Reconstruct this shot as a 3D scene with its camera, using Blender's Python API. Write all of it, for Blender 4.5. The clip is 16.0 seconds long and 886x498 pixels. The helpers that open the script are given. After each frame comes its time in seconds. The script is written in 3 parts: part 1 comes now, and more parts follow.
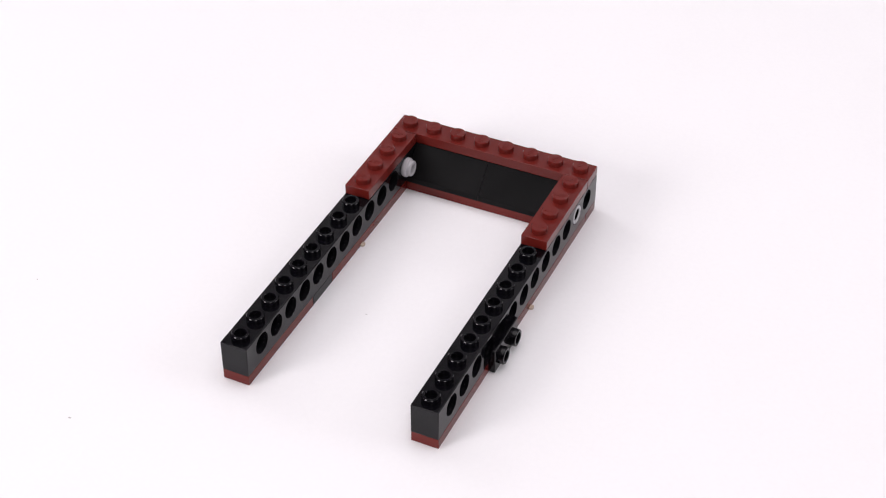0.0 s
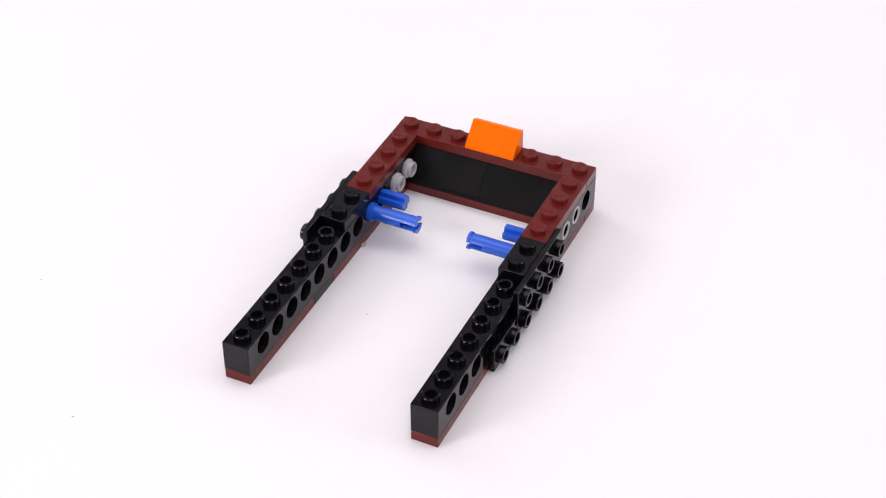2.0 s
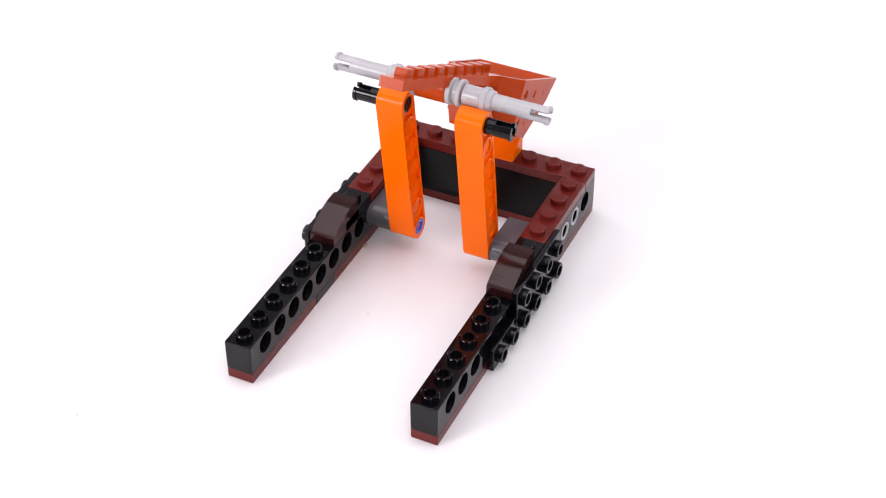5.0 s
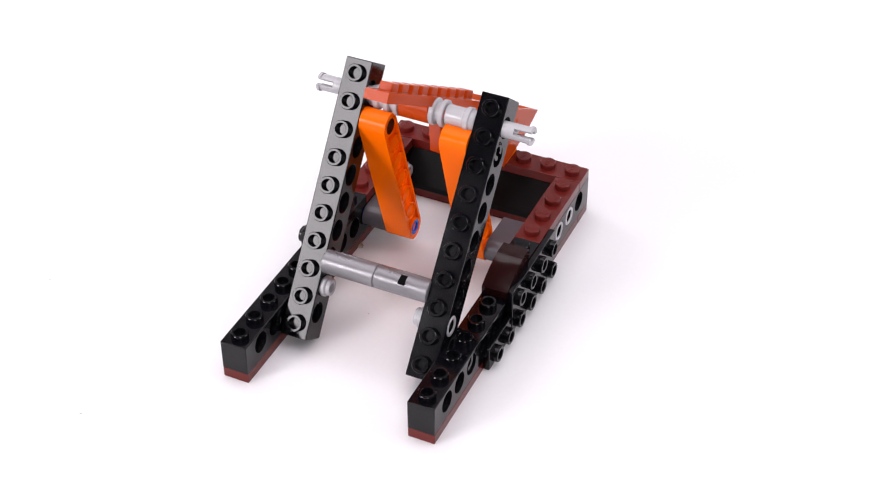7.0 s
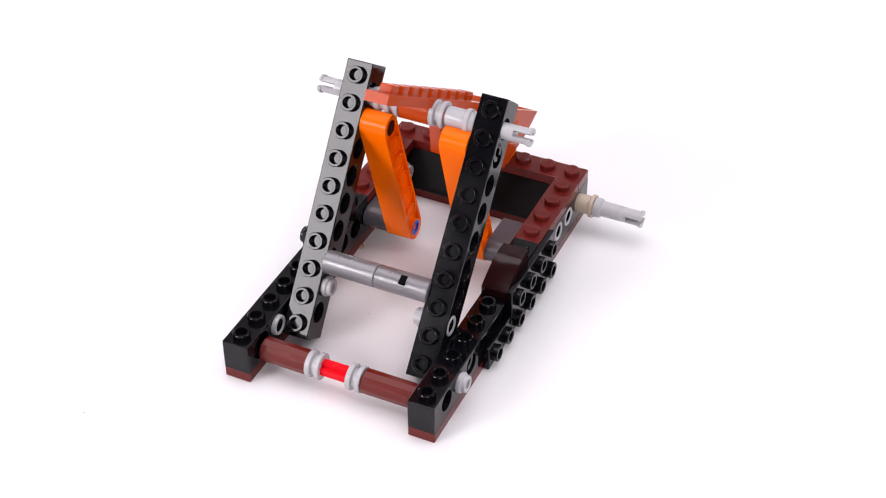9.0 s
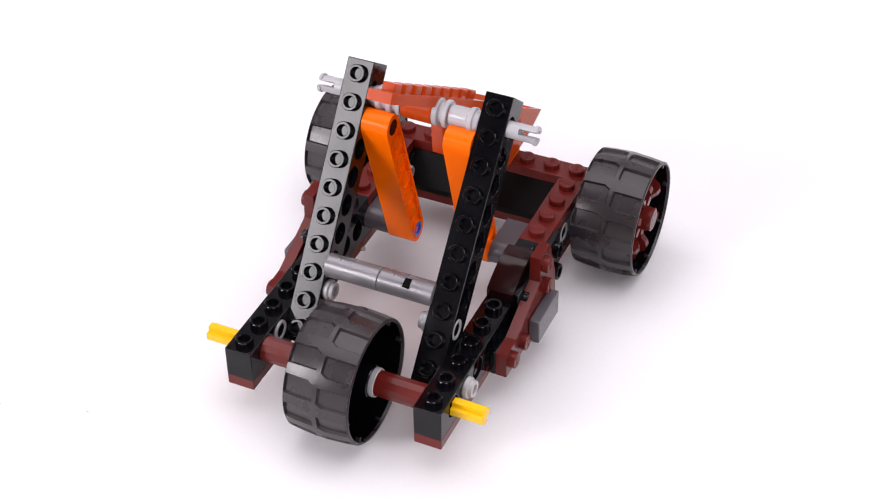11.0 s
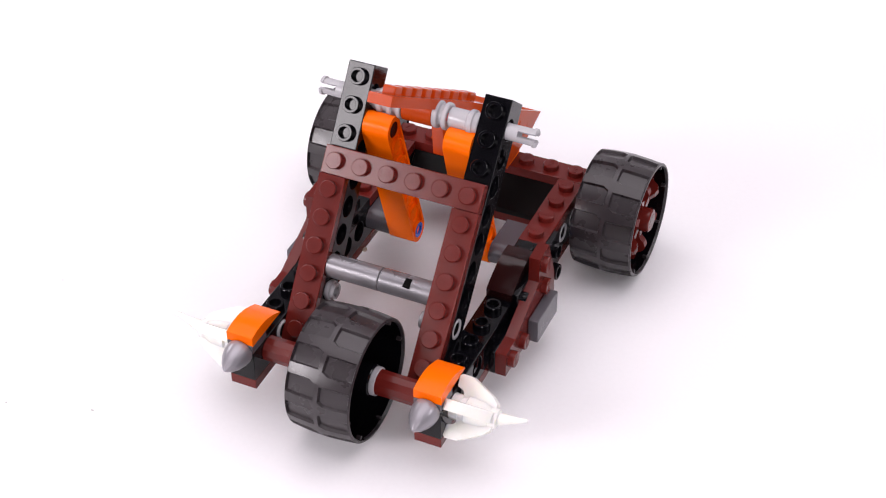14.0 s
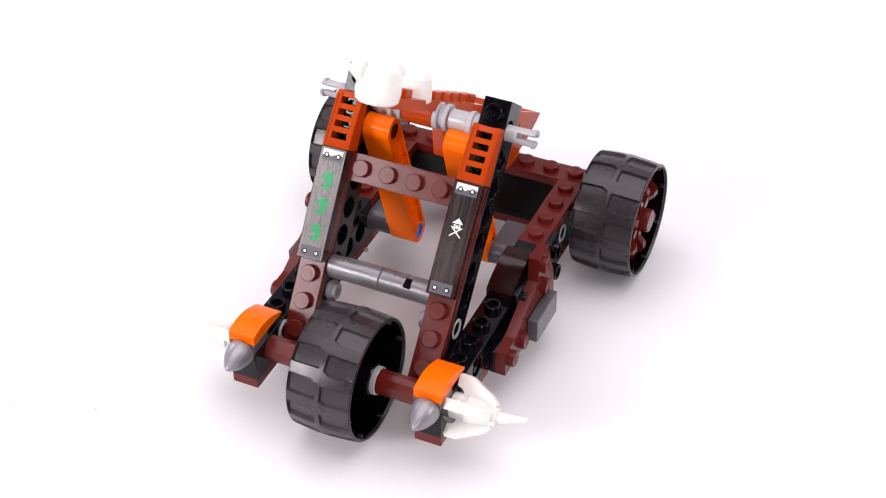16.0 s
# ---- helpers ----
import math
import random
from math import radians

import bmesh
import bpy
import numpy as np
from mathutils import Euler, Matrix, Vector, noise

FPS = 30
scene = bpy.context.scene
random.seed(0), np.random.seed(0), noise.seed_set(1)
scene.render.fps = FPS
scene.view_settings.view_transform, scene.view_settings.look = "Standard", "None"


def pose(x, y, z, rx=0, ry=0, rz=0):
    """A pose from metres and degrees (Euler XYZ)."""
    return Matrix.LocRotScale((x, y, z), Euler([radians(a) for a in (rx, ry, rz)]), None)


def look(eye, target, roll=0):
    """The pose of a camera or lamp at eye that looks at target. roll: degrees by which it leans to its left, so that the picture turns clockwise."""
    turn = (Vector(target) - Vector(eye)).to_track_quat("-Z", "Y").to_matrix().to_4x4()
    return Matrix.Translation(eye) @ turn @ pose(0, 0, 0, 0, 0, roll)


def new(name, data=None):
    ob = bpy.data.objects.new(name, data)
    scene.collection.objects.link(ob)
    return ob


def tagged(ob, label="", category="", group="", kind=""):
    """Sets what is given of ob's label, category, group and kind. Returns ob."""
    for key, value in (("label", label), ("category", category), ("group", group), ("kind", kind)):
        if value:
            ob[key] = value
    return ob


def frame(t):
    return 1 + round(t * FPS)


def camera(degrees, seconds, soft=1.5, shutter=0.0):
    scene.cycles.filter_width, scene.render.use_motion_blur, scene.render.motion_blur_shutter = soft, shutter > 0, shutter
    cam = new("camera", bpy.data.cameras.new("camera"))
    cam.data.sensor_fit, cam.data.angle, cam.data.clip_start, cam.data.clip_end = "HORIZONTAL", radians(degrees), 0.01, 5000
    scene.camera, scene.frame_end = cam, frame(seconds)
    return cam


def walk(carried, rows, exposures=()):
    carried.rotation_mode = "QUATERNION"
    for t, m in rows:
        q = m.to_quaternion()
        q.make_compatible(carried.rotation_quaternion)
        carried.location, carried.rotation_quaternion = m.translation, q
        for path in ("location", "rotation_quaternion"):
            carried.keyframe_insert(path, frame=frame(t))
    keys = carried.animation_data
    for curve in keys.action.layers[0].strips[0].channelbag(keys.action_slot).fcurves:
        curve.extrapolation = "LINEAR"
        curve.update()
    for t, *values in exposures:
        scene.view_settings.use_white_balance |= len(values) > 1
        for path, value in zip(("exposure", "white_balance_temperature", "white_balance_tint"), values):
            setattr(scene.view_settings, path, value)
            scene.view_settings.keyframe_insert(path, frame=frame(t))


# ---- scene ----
cam = camera(28.81, 16.0, soft=1.1)
walk(cam, [
    (0, look((0.19630, -0.28315, 0.32035), (0.04947, 0.03384, 0.03669), 0.099)),
    (2, look((0.19872, -0.28535, 0.32307), (0.05086, 0.03110, 0.03935), -0.020)),
    (4, look((0.20115, -0.28755, 0.32579), (0.05226, 0.02836, 0.04201), -0.140)),
    (6, look((0.20358, -0.28975, 0.32852), (0.05366, 0.02561, 0.04467), -0.260)),
    (8, look((0.20601, -0.29196, 0.33124), (0.05506, 0.02286, 0.04734), -0.380)),
    (10, look((0.20844, -0.29416, 0.33396), (0.05646, 0.02012, 0.05000), -0.501)),
    (12, look((0.21087, -0.29636, 0.33669), (0.05786, 0.01736, 0.05267), -0.621)),
    (14, look((0.21329, -0.29857, 0.33941), (0.05927, 0.01461, 0.05534), -0.741)),
    (16, look((0.21572, -0.30077, 0.34214), (0.06067, 0.01185, 0.05801), -0.861)),
], exposures=[(0, -0.69, 6560, 15), (1.3, -0.70, 6600, 18), (2.0, -0.66, 6580, 17), (2.3, -0.42, 6500, 16), (4.2, -0.42, 6500, 16), (6.3, -0.43, 6480, 16), (9.2, -0.43, 6480, 16), (11.3, -0.43, 6500, 17), (12.8, -0.49, 6520, 19), (15.2, -0.49, 6520, 19), (15.6, -0.41, 6520, 17), (16, -0.40, 6520, 17)])

# ---- light: an overhead panel and a key softbox, with added fill and side lights ----
world = bpy.data.worlds.new("studio_world")
world.use_nodes = True
world.node_tree.nodes["Background"].inputs[0].default_value = (0.93, 0.95, 1.0, 1)
world.node_tree.nodes["Background"].inputs[1].default_value = 0.1
scene.world = world


def softbox(name, eye, target, w, h, watts, colour=(1, 1, 1)):
    data = bpy.data.lights.new(name, "AREA")
    data.shape, data.size, data.size_y, data.energy, data.color = "RECTANGLE", w, h, watts, colour
    ob = new(name, data)
    ob.matrix_world = look(eye, target)
    return tagged(ob, "large unseen area light set round the table", "softbox")


softbox("overhead_softbox", (0.05, 0.2, 1.5), (0.05, 0.1, 0), 1.7, 1.5, 21.0, (1.0, 0.985, 0.995))
softbox("key_softbox", (-0.95, -1.4, 0.80), (-0.75, 0.0, 0.35), 0.68, 0.66, 33.0, (1.0, 0.985, 0.985))
# added fill, no such lamp known: brightens faces turned to the camera
softbox("fill_softbox", (0.85, -1.15, 0.95), (0.03, 0.05, 0.02), 0.6, 0.7, 8.6, (1.0, 0.99, 0.99))
# two more added lights that lift the shade on the paper
softbox("side_softbox", (1.2, 0.45, 0.75), (0.03, 0.05, 0.02), 0.6, 0.6, 6.5, (0.98, 0.99, 1.0))
softbox("side_softbox", (-1.2, 0.5, 0.7), (0.03, 0.05, 0.02), 0.6, 0.6, 6.0, (0.98, 0.99, 1.0))

# ---- materials ----
U = 0.008  # one stud pitch


def plastic(name, colour, rough=0.22, bump=0.012, vary=0.06, metal=0.0, scratch=0.05, sss=0.0, spec=0.45):
    """Moulded plastic: fine grain, faint handling marks in the gloss, slight colour drift from piece to piece."""
    m = bpy.data.materials.new(name)
    m.use_nodes = True
    nt = m.node_tree
    b = nt.nodes["Principled BSDF"]
    link = nt.links.new
    co = nt.nodes.new("ShaderNodeTexCoord")
    big = nt.nodes.new("ShaderNodeTexNoise")
    big.inputs["Scale"].default_value, big.inputs["Detail"].default_value = 90, 4
    fine = nt.nodes.new("ShaderNodeTexNoise")
    fine.inputs["Scale"].default_value, fine.inputs["Detail"].default_value = 900, 3
    link(co.outputs["Object"], big.inputs["Vector"])
    link(co.outputs["Object"], fine.inputs["Vector"])
    info = nt.nodes.new("ShaderNodeObjectInfo")
    mix = nt.nodes.new("ShaderNodeMath")
    mix.operation = "MULTIPLY_ADD"
    link(info.outputs["Random"], mix.inputs[0])
    mix.inputs[1].default_value = 0.5
    link(big.outputs["Fac"], mix.inputs[2])
    ramp = nt.nodes.new("ShaderNodeMapRange")
    ramp.inputs[1].default_value, ramp.inputs[2].default_value = 0.3, 1.2
    ramp.inputs[3].default_value, ramp.inputs[4].default_value = 1 - vary, 1 + vary
    link(mix.outputs[0], ramp.inputs[0])
    hsv = nt.nodes.new("ShaderNodeHueSaturation")
    hsv.inputs["Color"].default_value = (*colour, 1)
    link(ramp.outputs[0], hsv.inputs["Value"])
    link(hsv.outputs["Color"], b.inputs["Base Color"])
    rr = nt.nodes.new("ShaderNodeMapRange")
    rr.inputs[1].default_value, rr.inputs[2].default_value = 0.35, 0.75
    rr.inputs[3].default_value, rr.inputs[4].default_value = rough, rough + scratch
    link(big.outputs["Fac"], rr.inputs[0])
    link(rr.outputs[0], b.inputs["Roughness"])
    bp = nt.nodes.new("ShaderNodeBump")
    bp.inputs["Strength"].default_value, bp.inputs["Distance"].default_value = bump, 0.0004
    link(fine.outputs["Fac"], bp.inputs["Height"])
    link(bp.outputs["Normal"], b.inputs["Normal"])
    b.inputs["Metallic"].default_value = metal
    b.inputs["IOR"].default_value = 1.52
    b.inputs["Specular IOR Level"].default_value = spec
    if sss:
        b.inputs["Subsurface Weight"].default_value = sss
        b.inputs["Subsurface Radius"].default_value = (0.004, 0.003, 0.002)
        b.inputs["Subsurface Scale"].default_value = 1.0
    return m


BLACK = plastic("black_plastic", (0.0028, 0.0026, 0.0038), 0.07, vary=0.15, scratch=0.07, spec=0.25)
TEXTURED_BLACK = plastic("textured_black_plastic", (0.004, 0.0038, 0.0042), 0.30, bump=0.06, vary=0.15, spec=0.10)
BROWN = plastic("reddish_brown_plastic", (0.125, 0.0125, 0.0095), 0.15, spec=0.27)
DARK_BROWN = plastic("dark_brown_plastic", (0.024, 0.006, 0.006), 0.13, spec=0.30)
ORANGE = plastic("orange_plastic", (1.0, 0.150, 0.0), 0.16, spec=0.13)
DARK_ORANGE = plastic("dark_orange_plastic", (0.47, 0.052, 0.004), 0.16, spec=0.13)
LIGHT_GREY = plastic("light_grey_plastic", (0.44, 0.43, 0.45), 0.24)
DARK_GREY = plastic("dark_grey_plastic", (0.095, 0.090, 0.103), 0.22)
SILVER = plastic("silver_plastic", (0.30, 0.285, 0.31), 0.27, metal=0.4, bump=0.05, vary=0.1)
TUBE_GREY = plastic("pearl_dark_grey_plastic", (0.22, 0.212, 0.226), 0.22, metal=0.5, bump=0.1, vary=0.25, scratch=0.2)
BLUE = plastic("blue_plastic", (0.010, 0.10, 0.60), 0.2)
RED = plastic("red_plastic", (0.74, 0.007, 0.014), 0.2, spec=0.13)
YELLOW = plastic("yellow_plastic", (0.90, 0.52, 0.004), 0.22)
# near-black that stands in for shade in recesses; also the printed rivet outlines
SHADE_AND_OUTLINE = plastic("recess_shade_and_outline", (0.004, 0.004, 0.004), 0.8, spec=0.05)
TAN = plastic("tan_plastic", (0.52, 0.42, 0.33), 0.25)
WHITE = plastic("white_plastic", (0.86, 0.84, 0.79), 0.24, vary=0.03, sss=0.3)
TYRE = plastic("tyre_plastic", (0.027, 0.021, 0.0235), 0.25, bump=0.05, vary=0.15, scratch=0.12, spec=0.5)
GREEN = plastic("green_print", (0.008, 0.31, 0.10), 0.3, spec=0.15)
PRINT_WHITE = plastic("white_print", (0.80, 0.80, 0.80), 0.3, spec=0.15)
PRINT_GREY = plastic("grey_print", (0.10, 0.10, 0.115), 0.3, spec=0.15)


def wood_print():
    """Printed dark wood boards with long wavy grain."""
    m = plastic("wood_print", (0.03, 0.018, 0.017), 0.15, spec=0.3)
    nt = m.node_tree
    b = nt.nodes["Principled BSDF"]
    co = nt.nodes.new("ShaderNodeTexCoord")
    mp = nt.nodes.new("ShaderNodeMapping")
    mp.inputs["Scale"].default_value = (900, 60, 60)
    nz = nt.nodes.new("ShaderNodeTexNoise")
    nz.inputs["Scale"].default_value, nz.inputs["Detail"].default_value = 1.0, 4
    nz.inputs["Distortion"].default_value = 0.9
    rp = nt.nodes.new("ShaderNodeValToRGB")
    rp.color_ramp.elements[0].color, rp.color_ramp.elements[0].position = (0.008, 0.005, 0.005, 1), 0.40
    rp.color_ramp.elements[1].color, rp.color_ramp.elements[1].position = (0.040, 0.022, 0.020, 1), 0.52
    nt.links.new(co.outputs["Object"], mp.inputs[0])
    nt.links.new(mp.outputs[0], nz.inputs["Vector"])
    nt.links.new(nz.outputs["Fac"], rp.inputs[0])
    nt.links.new(rp.outputs[0], b.inputs["Base Color"])
    return m


WOOD = wood_print()


def paper():
    m = bpy.data.materials.new("white_paper")
    m.use_nodes = True
    nt = m.node_tree
    b = nt.nodes["Principled BSDF"]
    co = nt.nodes.new("ShaderNodeTexCoord")
    cols = []
    for scale, lo, hi in ((6, 0.975, 1.0), (700, 0.985, 1.0)):
        n = nt.nodes.new("ShaderNodeTexNoise")
        n.inputs["Scale"].default_value, n.inputs["Detail"].default_value = scale, 3
        nt.links.new(co.outputs["Object"], n.inputs["Vector"])
        r = nt.nodes.new("ShaderNodeMapRange")
        r.inputs[1].default_value, r.inputs[2].default_value, r.inputs[3].default_value, r.inputs[4].default_value = 0.3, 0.7, lo, hi
        nt.links.new(n.outputs["Fac"], r.inputs[0])
        cols.append(r)
    mul = nt.nodes.new("ShaderNodeMath")
    mul.operation = "MULTIPLY"
    nt.links.new(cols[0].outputs[0], mul.inputs[0])
    nt.links.new(cols[1].outputs[0], mul.inputs[1])
    hsv = nt.nodes.new("ShaderNodeHueSaturation")
    hsv.inputs["Color"].default_value = (0.87, 0.86, 0.875, 1)
    nt.links.new(mul.outputs[0], hsv.inputs["Value"])
    nt.links.new(hsv.outputs[0], b.inputs["Base Color"])
    b.inputs["Roughness"].default_value = 0.55
    b.inputs["Specular IOR Level"].default_value = 0.3
    return m


PAPER = paper()
# tones of the unseen room, chosen for what the glossy black parts reflect
CEILING = plastic("pale_ceiling_paint", (0.5, 0.49, 0.5), 0.7)
WALL = plastic("dim_wall_paint", (0.09, 0.09, 0.095), 0.7)
SPECK = plastic("dust", (0.45, 0.43, 0.42), 0.7)


# ---- mesh helpers (in stud pitches) ----
def xf(loc=(0, 0, 0), rx=0, ry=0, rz=0):
    return pose(*loc, rx, ry, rz)


TO_X = xf(ry=90)      # local z -> +x
TO_NX = xf(ry=-90)    # local z -> -x
TO_NY = xf(rx=90)     # local z -> -y
YZ = Matrix(((0, 0, 1, 0), (1, 0, 0, 0), (0, 1, 0, 0), (0, 0, 0, 1)))  # local x, y, z -> y, z, x


def add_box(bm, x0, x1, y0, y1, z0, z1, bev=0.03, m=None, drop=()):
    """A box with rounded edges; drop: axes ('x') whose two large faces are left open."""
    t = bmesh.new()
    bmesh.ops.create_cube(t, size=1)
    for v in t.verts:
        v.co = Vector((x0 + (v.co.x + .5) * (x1 - x0), y0 + (v.co.y + .5) * (y1 - y0), z0 + (v.co.z + .5) * (z1 - z0)))
    if bev:
        bmesh.ops.bevel(t, geom=t.edges[:], offset=bev, segments=2, profile=0.5, affect="EDGES")
    if "x" in drop:
        bmesh.ops.delete(t, geom=[f for f in t.faces if abs(f.normal.x) > .99], context="FACES_ONLY")
    join(bm, t, m)


def join(bm, t, m=None):
    """Adds the temporary bmesh t to bm, moved by m."""
    made = [bm.verts.new((m @ v.co) if m else v.co) for v in t.verts]
    t.verts.index_update()
    for f in t.faces:
        try:
            nf = bm.faces.new([made[v.index] for v in f.verts])
            nf.smooth = f.smooth
        except ValueError:
            pass
    t.free()


def lathe(bm, profile, m=None, segs=24, phase=0.0):
    """Turns (radius, height) pairs round local z."""
    m = m or Matrix()
    rings = []
    for r, h in profile:
        if r < 1e-6:
            rings.append([bm.verts.new(m @ Vector((0, 0, h)))])
        else:
            rings.append([bm.verts.new(m @ Vector((r * math.cos(phase + 2 * math.pi * i / segs), r * math.sin(phase + 2 * math.pi * i / segs), h))) for i in range(segs)])
    for a, b in zip(rings, rings[1:]):
        for i in range(segs):
            j = (i + 1) % segs
            q = [a[i % len(a)], a[j % len(a)], b[j % len(b)], b[i % len(b)]]
            q = [v for k, v in enumerate(q) if v not in q[:k]]
            if len(q) > 2:
                bm.faces.new(q).smooth = True
    return bm


def prism(bm, poly, h0, h1, m=None, bev=0.0):
    """A polygon (local x, y) drawn out along local z."""
    t = bmesh.new()
    lo = [t.verts.new((x, y, h0)) for x, y in poly]
    hi = [t.verts.new((x, y, h1)) for x, y in poly]
    t.faces.new(lo[::-1])
    t.faces.new(hi)
    n = len(poly)
    for i in range(n):
        t.faces.new((lo[i], lo[(i + 1) % n], hi[(i + 1) % n], hi[i]))
    if bev:
        sharp = [e for e in t.edges if e.calc_face_angle(0) > 0.6]
        bmesh.ops.bevel(t, geom=sharp, offset=bev, segments=2, profile=0.5, affect="EDGES")
    join(bm, t, m)


def solid_stud(bm, m):
    lathe(bm, [(.3, 0), (.3, .185), (.275, .21), (0, .21)], m)
    for k in range(4):
        x = -.2 + .105 * k
        add_box(bm, x, x + .03, -.085, .085, .2, .222, 0, m)
        add_box(bm, x + .03, x + .08, (-.085, -.085, .05, -.02)[k], (-.055, .085, .085, .02)[k], .2, .220, 0, m)


def hollow_stud(bm, m):
    lathe(bm, [(.31, 0), (.31, .19), (.29, .215), (.215, .215), (.2, .2), (.2, -.04), (0, -.04)], m)
    # raised mark on the floor of the hollow
    add_box(bm, -.1, -.065, -.09, .09, -.05, -.005, 0, m)
    add_box(bm, .03, .1, -.09, .09, -.05, -.005, 0, m)
    add_box(bm, -.06, .03, -.018, .018, -.05, -.01, 0, m)


def holes_side(bm, n, x, out, z0, z1, zc):
    """A beam's side at x with round pin holes every pitch, each with its wider mouth."""
    def at(y, z, d=0.0):
        return bm.verts.new((x - out * d, y, z))
    c, segs = 0.03, 24
    y = [c, .5] + [k + .5 for k in range(1, n)] + [n - c]
    spans = [(y[0], .5), (n - .5, y[-1])]
    for a, b in spans:
        f = [at(a, z0), at(b, z0), at(b, z1), at(a, z1)]
        bm.faces.new(f if out > 0 else f[::-1])
    for k in range(1, n):
        outer, rings = [], [[], [], [], []]
        for i in range(segs):
            t = 2 * math.pi * (i + .5) / segs
            dy, dz = math.cos(t), math.sin(t)
            s = min(.5 / abs(dy), ((z1 - zc) if dz > 0 else (zc - z0)) / abs(dz))
            outer.append(at(k + dy * s, zc + dz * s))
            for ring, r, d in zip(rings, (.40, .385, .385, .31), (0, .015, .11, .11)):
                ring.append(at(k + r * dy, zc + r * dz, d))
        inner = [at(k + .31 * math.cos(2 * math.pi * (i + .5) / segs), zc + .31 * math.sin(2 * math.pi * (i + .5) / segs), .5) for i in range(segs)]
        for a, b in zip([outer, *rings], [*rings, inner]):
            for i in range(segs):
                j = (i + 1) % segs
                f = [a[i], a[j], b[j], b[i]]
                bm.faces.new(f if out < 0 else f[::-1])
        corners = [(k + sy * .5, zc_) for sy in (1, -1) for zc_ in (z0, z1)]
        for cy, cz in corners:
            best = sorted(range(segs), key=lambda i: (outer[i].co.y - cy) ** 2 + (outer[i].co.z - cz) ** 2)[:2]
            bm.faces.new([outer[best[0]], outer[best[1]], at(cy, cz)])


def beam_mesh(n):
    """A studded beam of n pitches with pin holes through its sides: x 0..1, y 0..n, z 0..1.2."""
    bm = bmesh.new()
    add_box(bm, 0, 1, 0, n, 0, 1.2, .03, drop=("x",))
    holes_side(bm, n, 0, -1, .03, 1.17, .725)
    holes_side(bm, n, 1, 1, .03, 1.17, .725)
    for k in range(n):
        hollow_stud(bm, xf((.5, k + .5, 1.2)))
    return bm


def plate_mesh(n, studs=True, h=.4, w=1):
    bm = bmesh.new()
    add_box(bm, .006, w - .006, .006, n - .006, 0, h, .025)
    if studs:
        for k in range(n):
            for j in range(w):
                solid_stud(bm, xf((j + .5, k + .5, h)))
    return bm


def axle(bm, h0, h1, m, r=.3, w=.11):
    p = [(w, w), (w, r), (-w, r), (-w, w), (-r, w), (-r, -w), (-w, -w), (-w, -r), (w, -r), (w, -w), (r, -w), (r, w)]
    prism(bm, p, h0, h1, m, .02)


def pin_half(bm, m, length, slot=True, r=.295):
    """A split friction pin from local z 0 to length, with its end lip and slot."""
    L = length
    if not slot:
        lathe(bm, [(r, 0), (r, L - .12), (r + .04, L - .08), (r + .03, L), (.17, L), (.17, L - .5), (0, L - .5)], m)
        return
    lathe(bm, [(r, 0), (r, L - .62), (.18, L - .62), (0, L - .62)], m)
    for s in (0, math.pi):
        arc = [math.radians(a) for a in range(-68, 69, 17)]
        poly = [(r * math.cos(a + s), r * math.sin(a + s)) for a in arc] + [(.17 * math.cos(a + s), .17 * math.sin(a + s)) for a in arc[::-1]]
        prism(bm, poly, L - .62, L - .1, m)
        lip = [((r + .04) * math.cos(a + s), (r + .04) * math.sin(a + s)) for a in arc] + [(.17 * math.cos(a + s), .17 * math.sin(a + s)) for a in arc[::-1]]
        prism(bm, lip, L - .1, L, m)


def bush(bm, h0, m):
    """A half-length axle bush with two flanges, one third of a pitch each."""
    lathe(bm, [(.2, h0), (.47, h0), (.49, h0 + .03), (.49, h0 + .15), (.47, h0 + .18), (.36, h0 + .2), (.36, h0 + .34), (.47, h0 + .36), (.49, h0 + .39), (.49, h0 + .5), (.47, h0 + .53), (.2, h0 + .53)], m)


# ---- the place ----
def part(name, bm, material, parent, label="", m=None, appear=None):
    """Links a bmesh (in pitches) as one mesh object under a thing or part, at the pose m (in pitches)."""
    if isinstance(bm, bmesh.types.BMesh):
        bmesh.ops.scale(bm, vec=(U, U, U), verts=bm.verts)
        bmesh.ops.recalc_face_normals(bm, faces=bm.faces)
        for f in bm.faces:
            f.smooth = True
        for e in bm.edges:
            e.smooth = len(e.link_faces) == 2 and e.calc_face_angle(0) < .355
        me = bpy.data.meshes.new(name)
        bm.to_mesh(me)
        bm.free()
        me.materials.append(material)
    else:
        me = bm
    ob = new(name, me)
    ob.parent = parent
    m = (m or Matrix()).copy()
    m.translation *= U
    ob.matrix_basis = m
    if label:
        tagged(ob, label)
    if appear is not None:
        LATER.append((ob, m, appear))
    return ob


LATER, MOVES, FLEX = [], [], []
LIFT = 10.2  # when the wheels are on


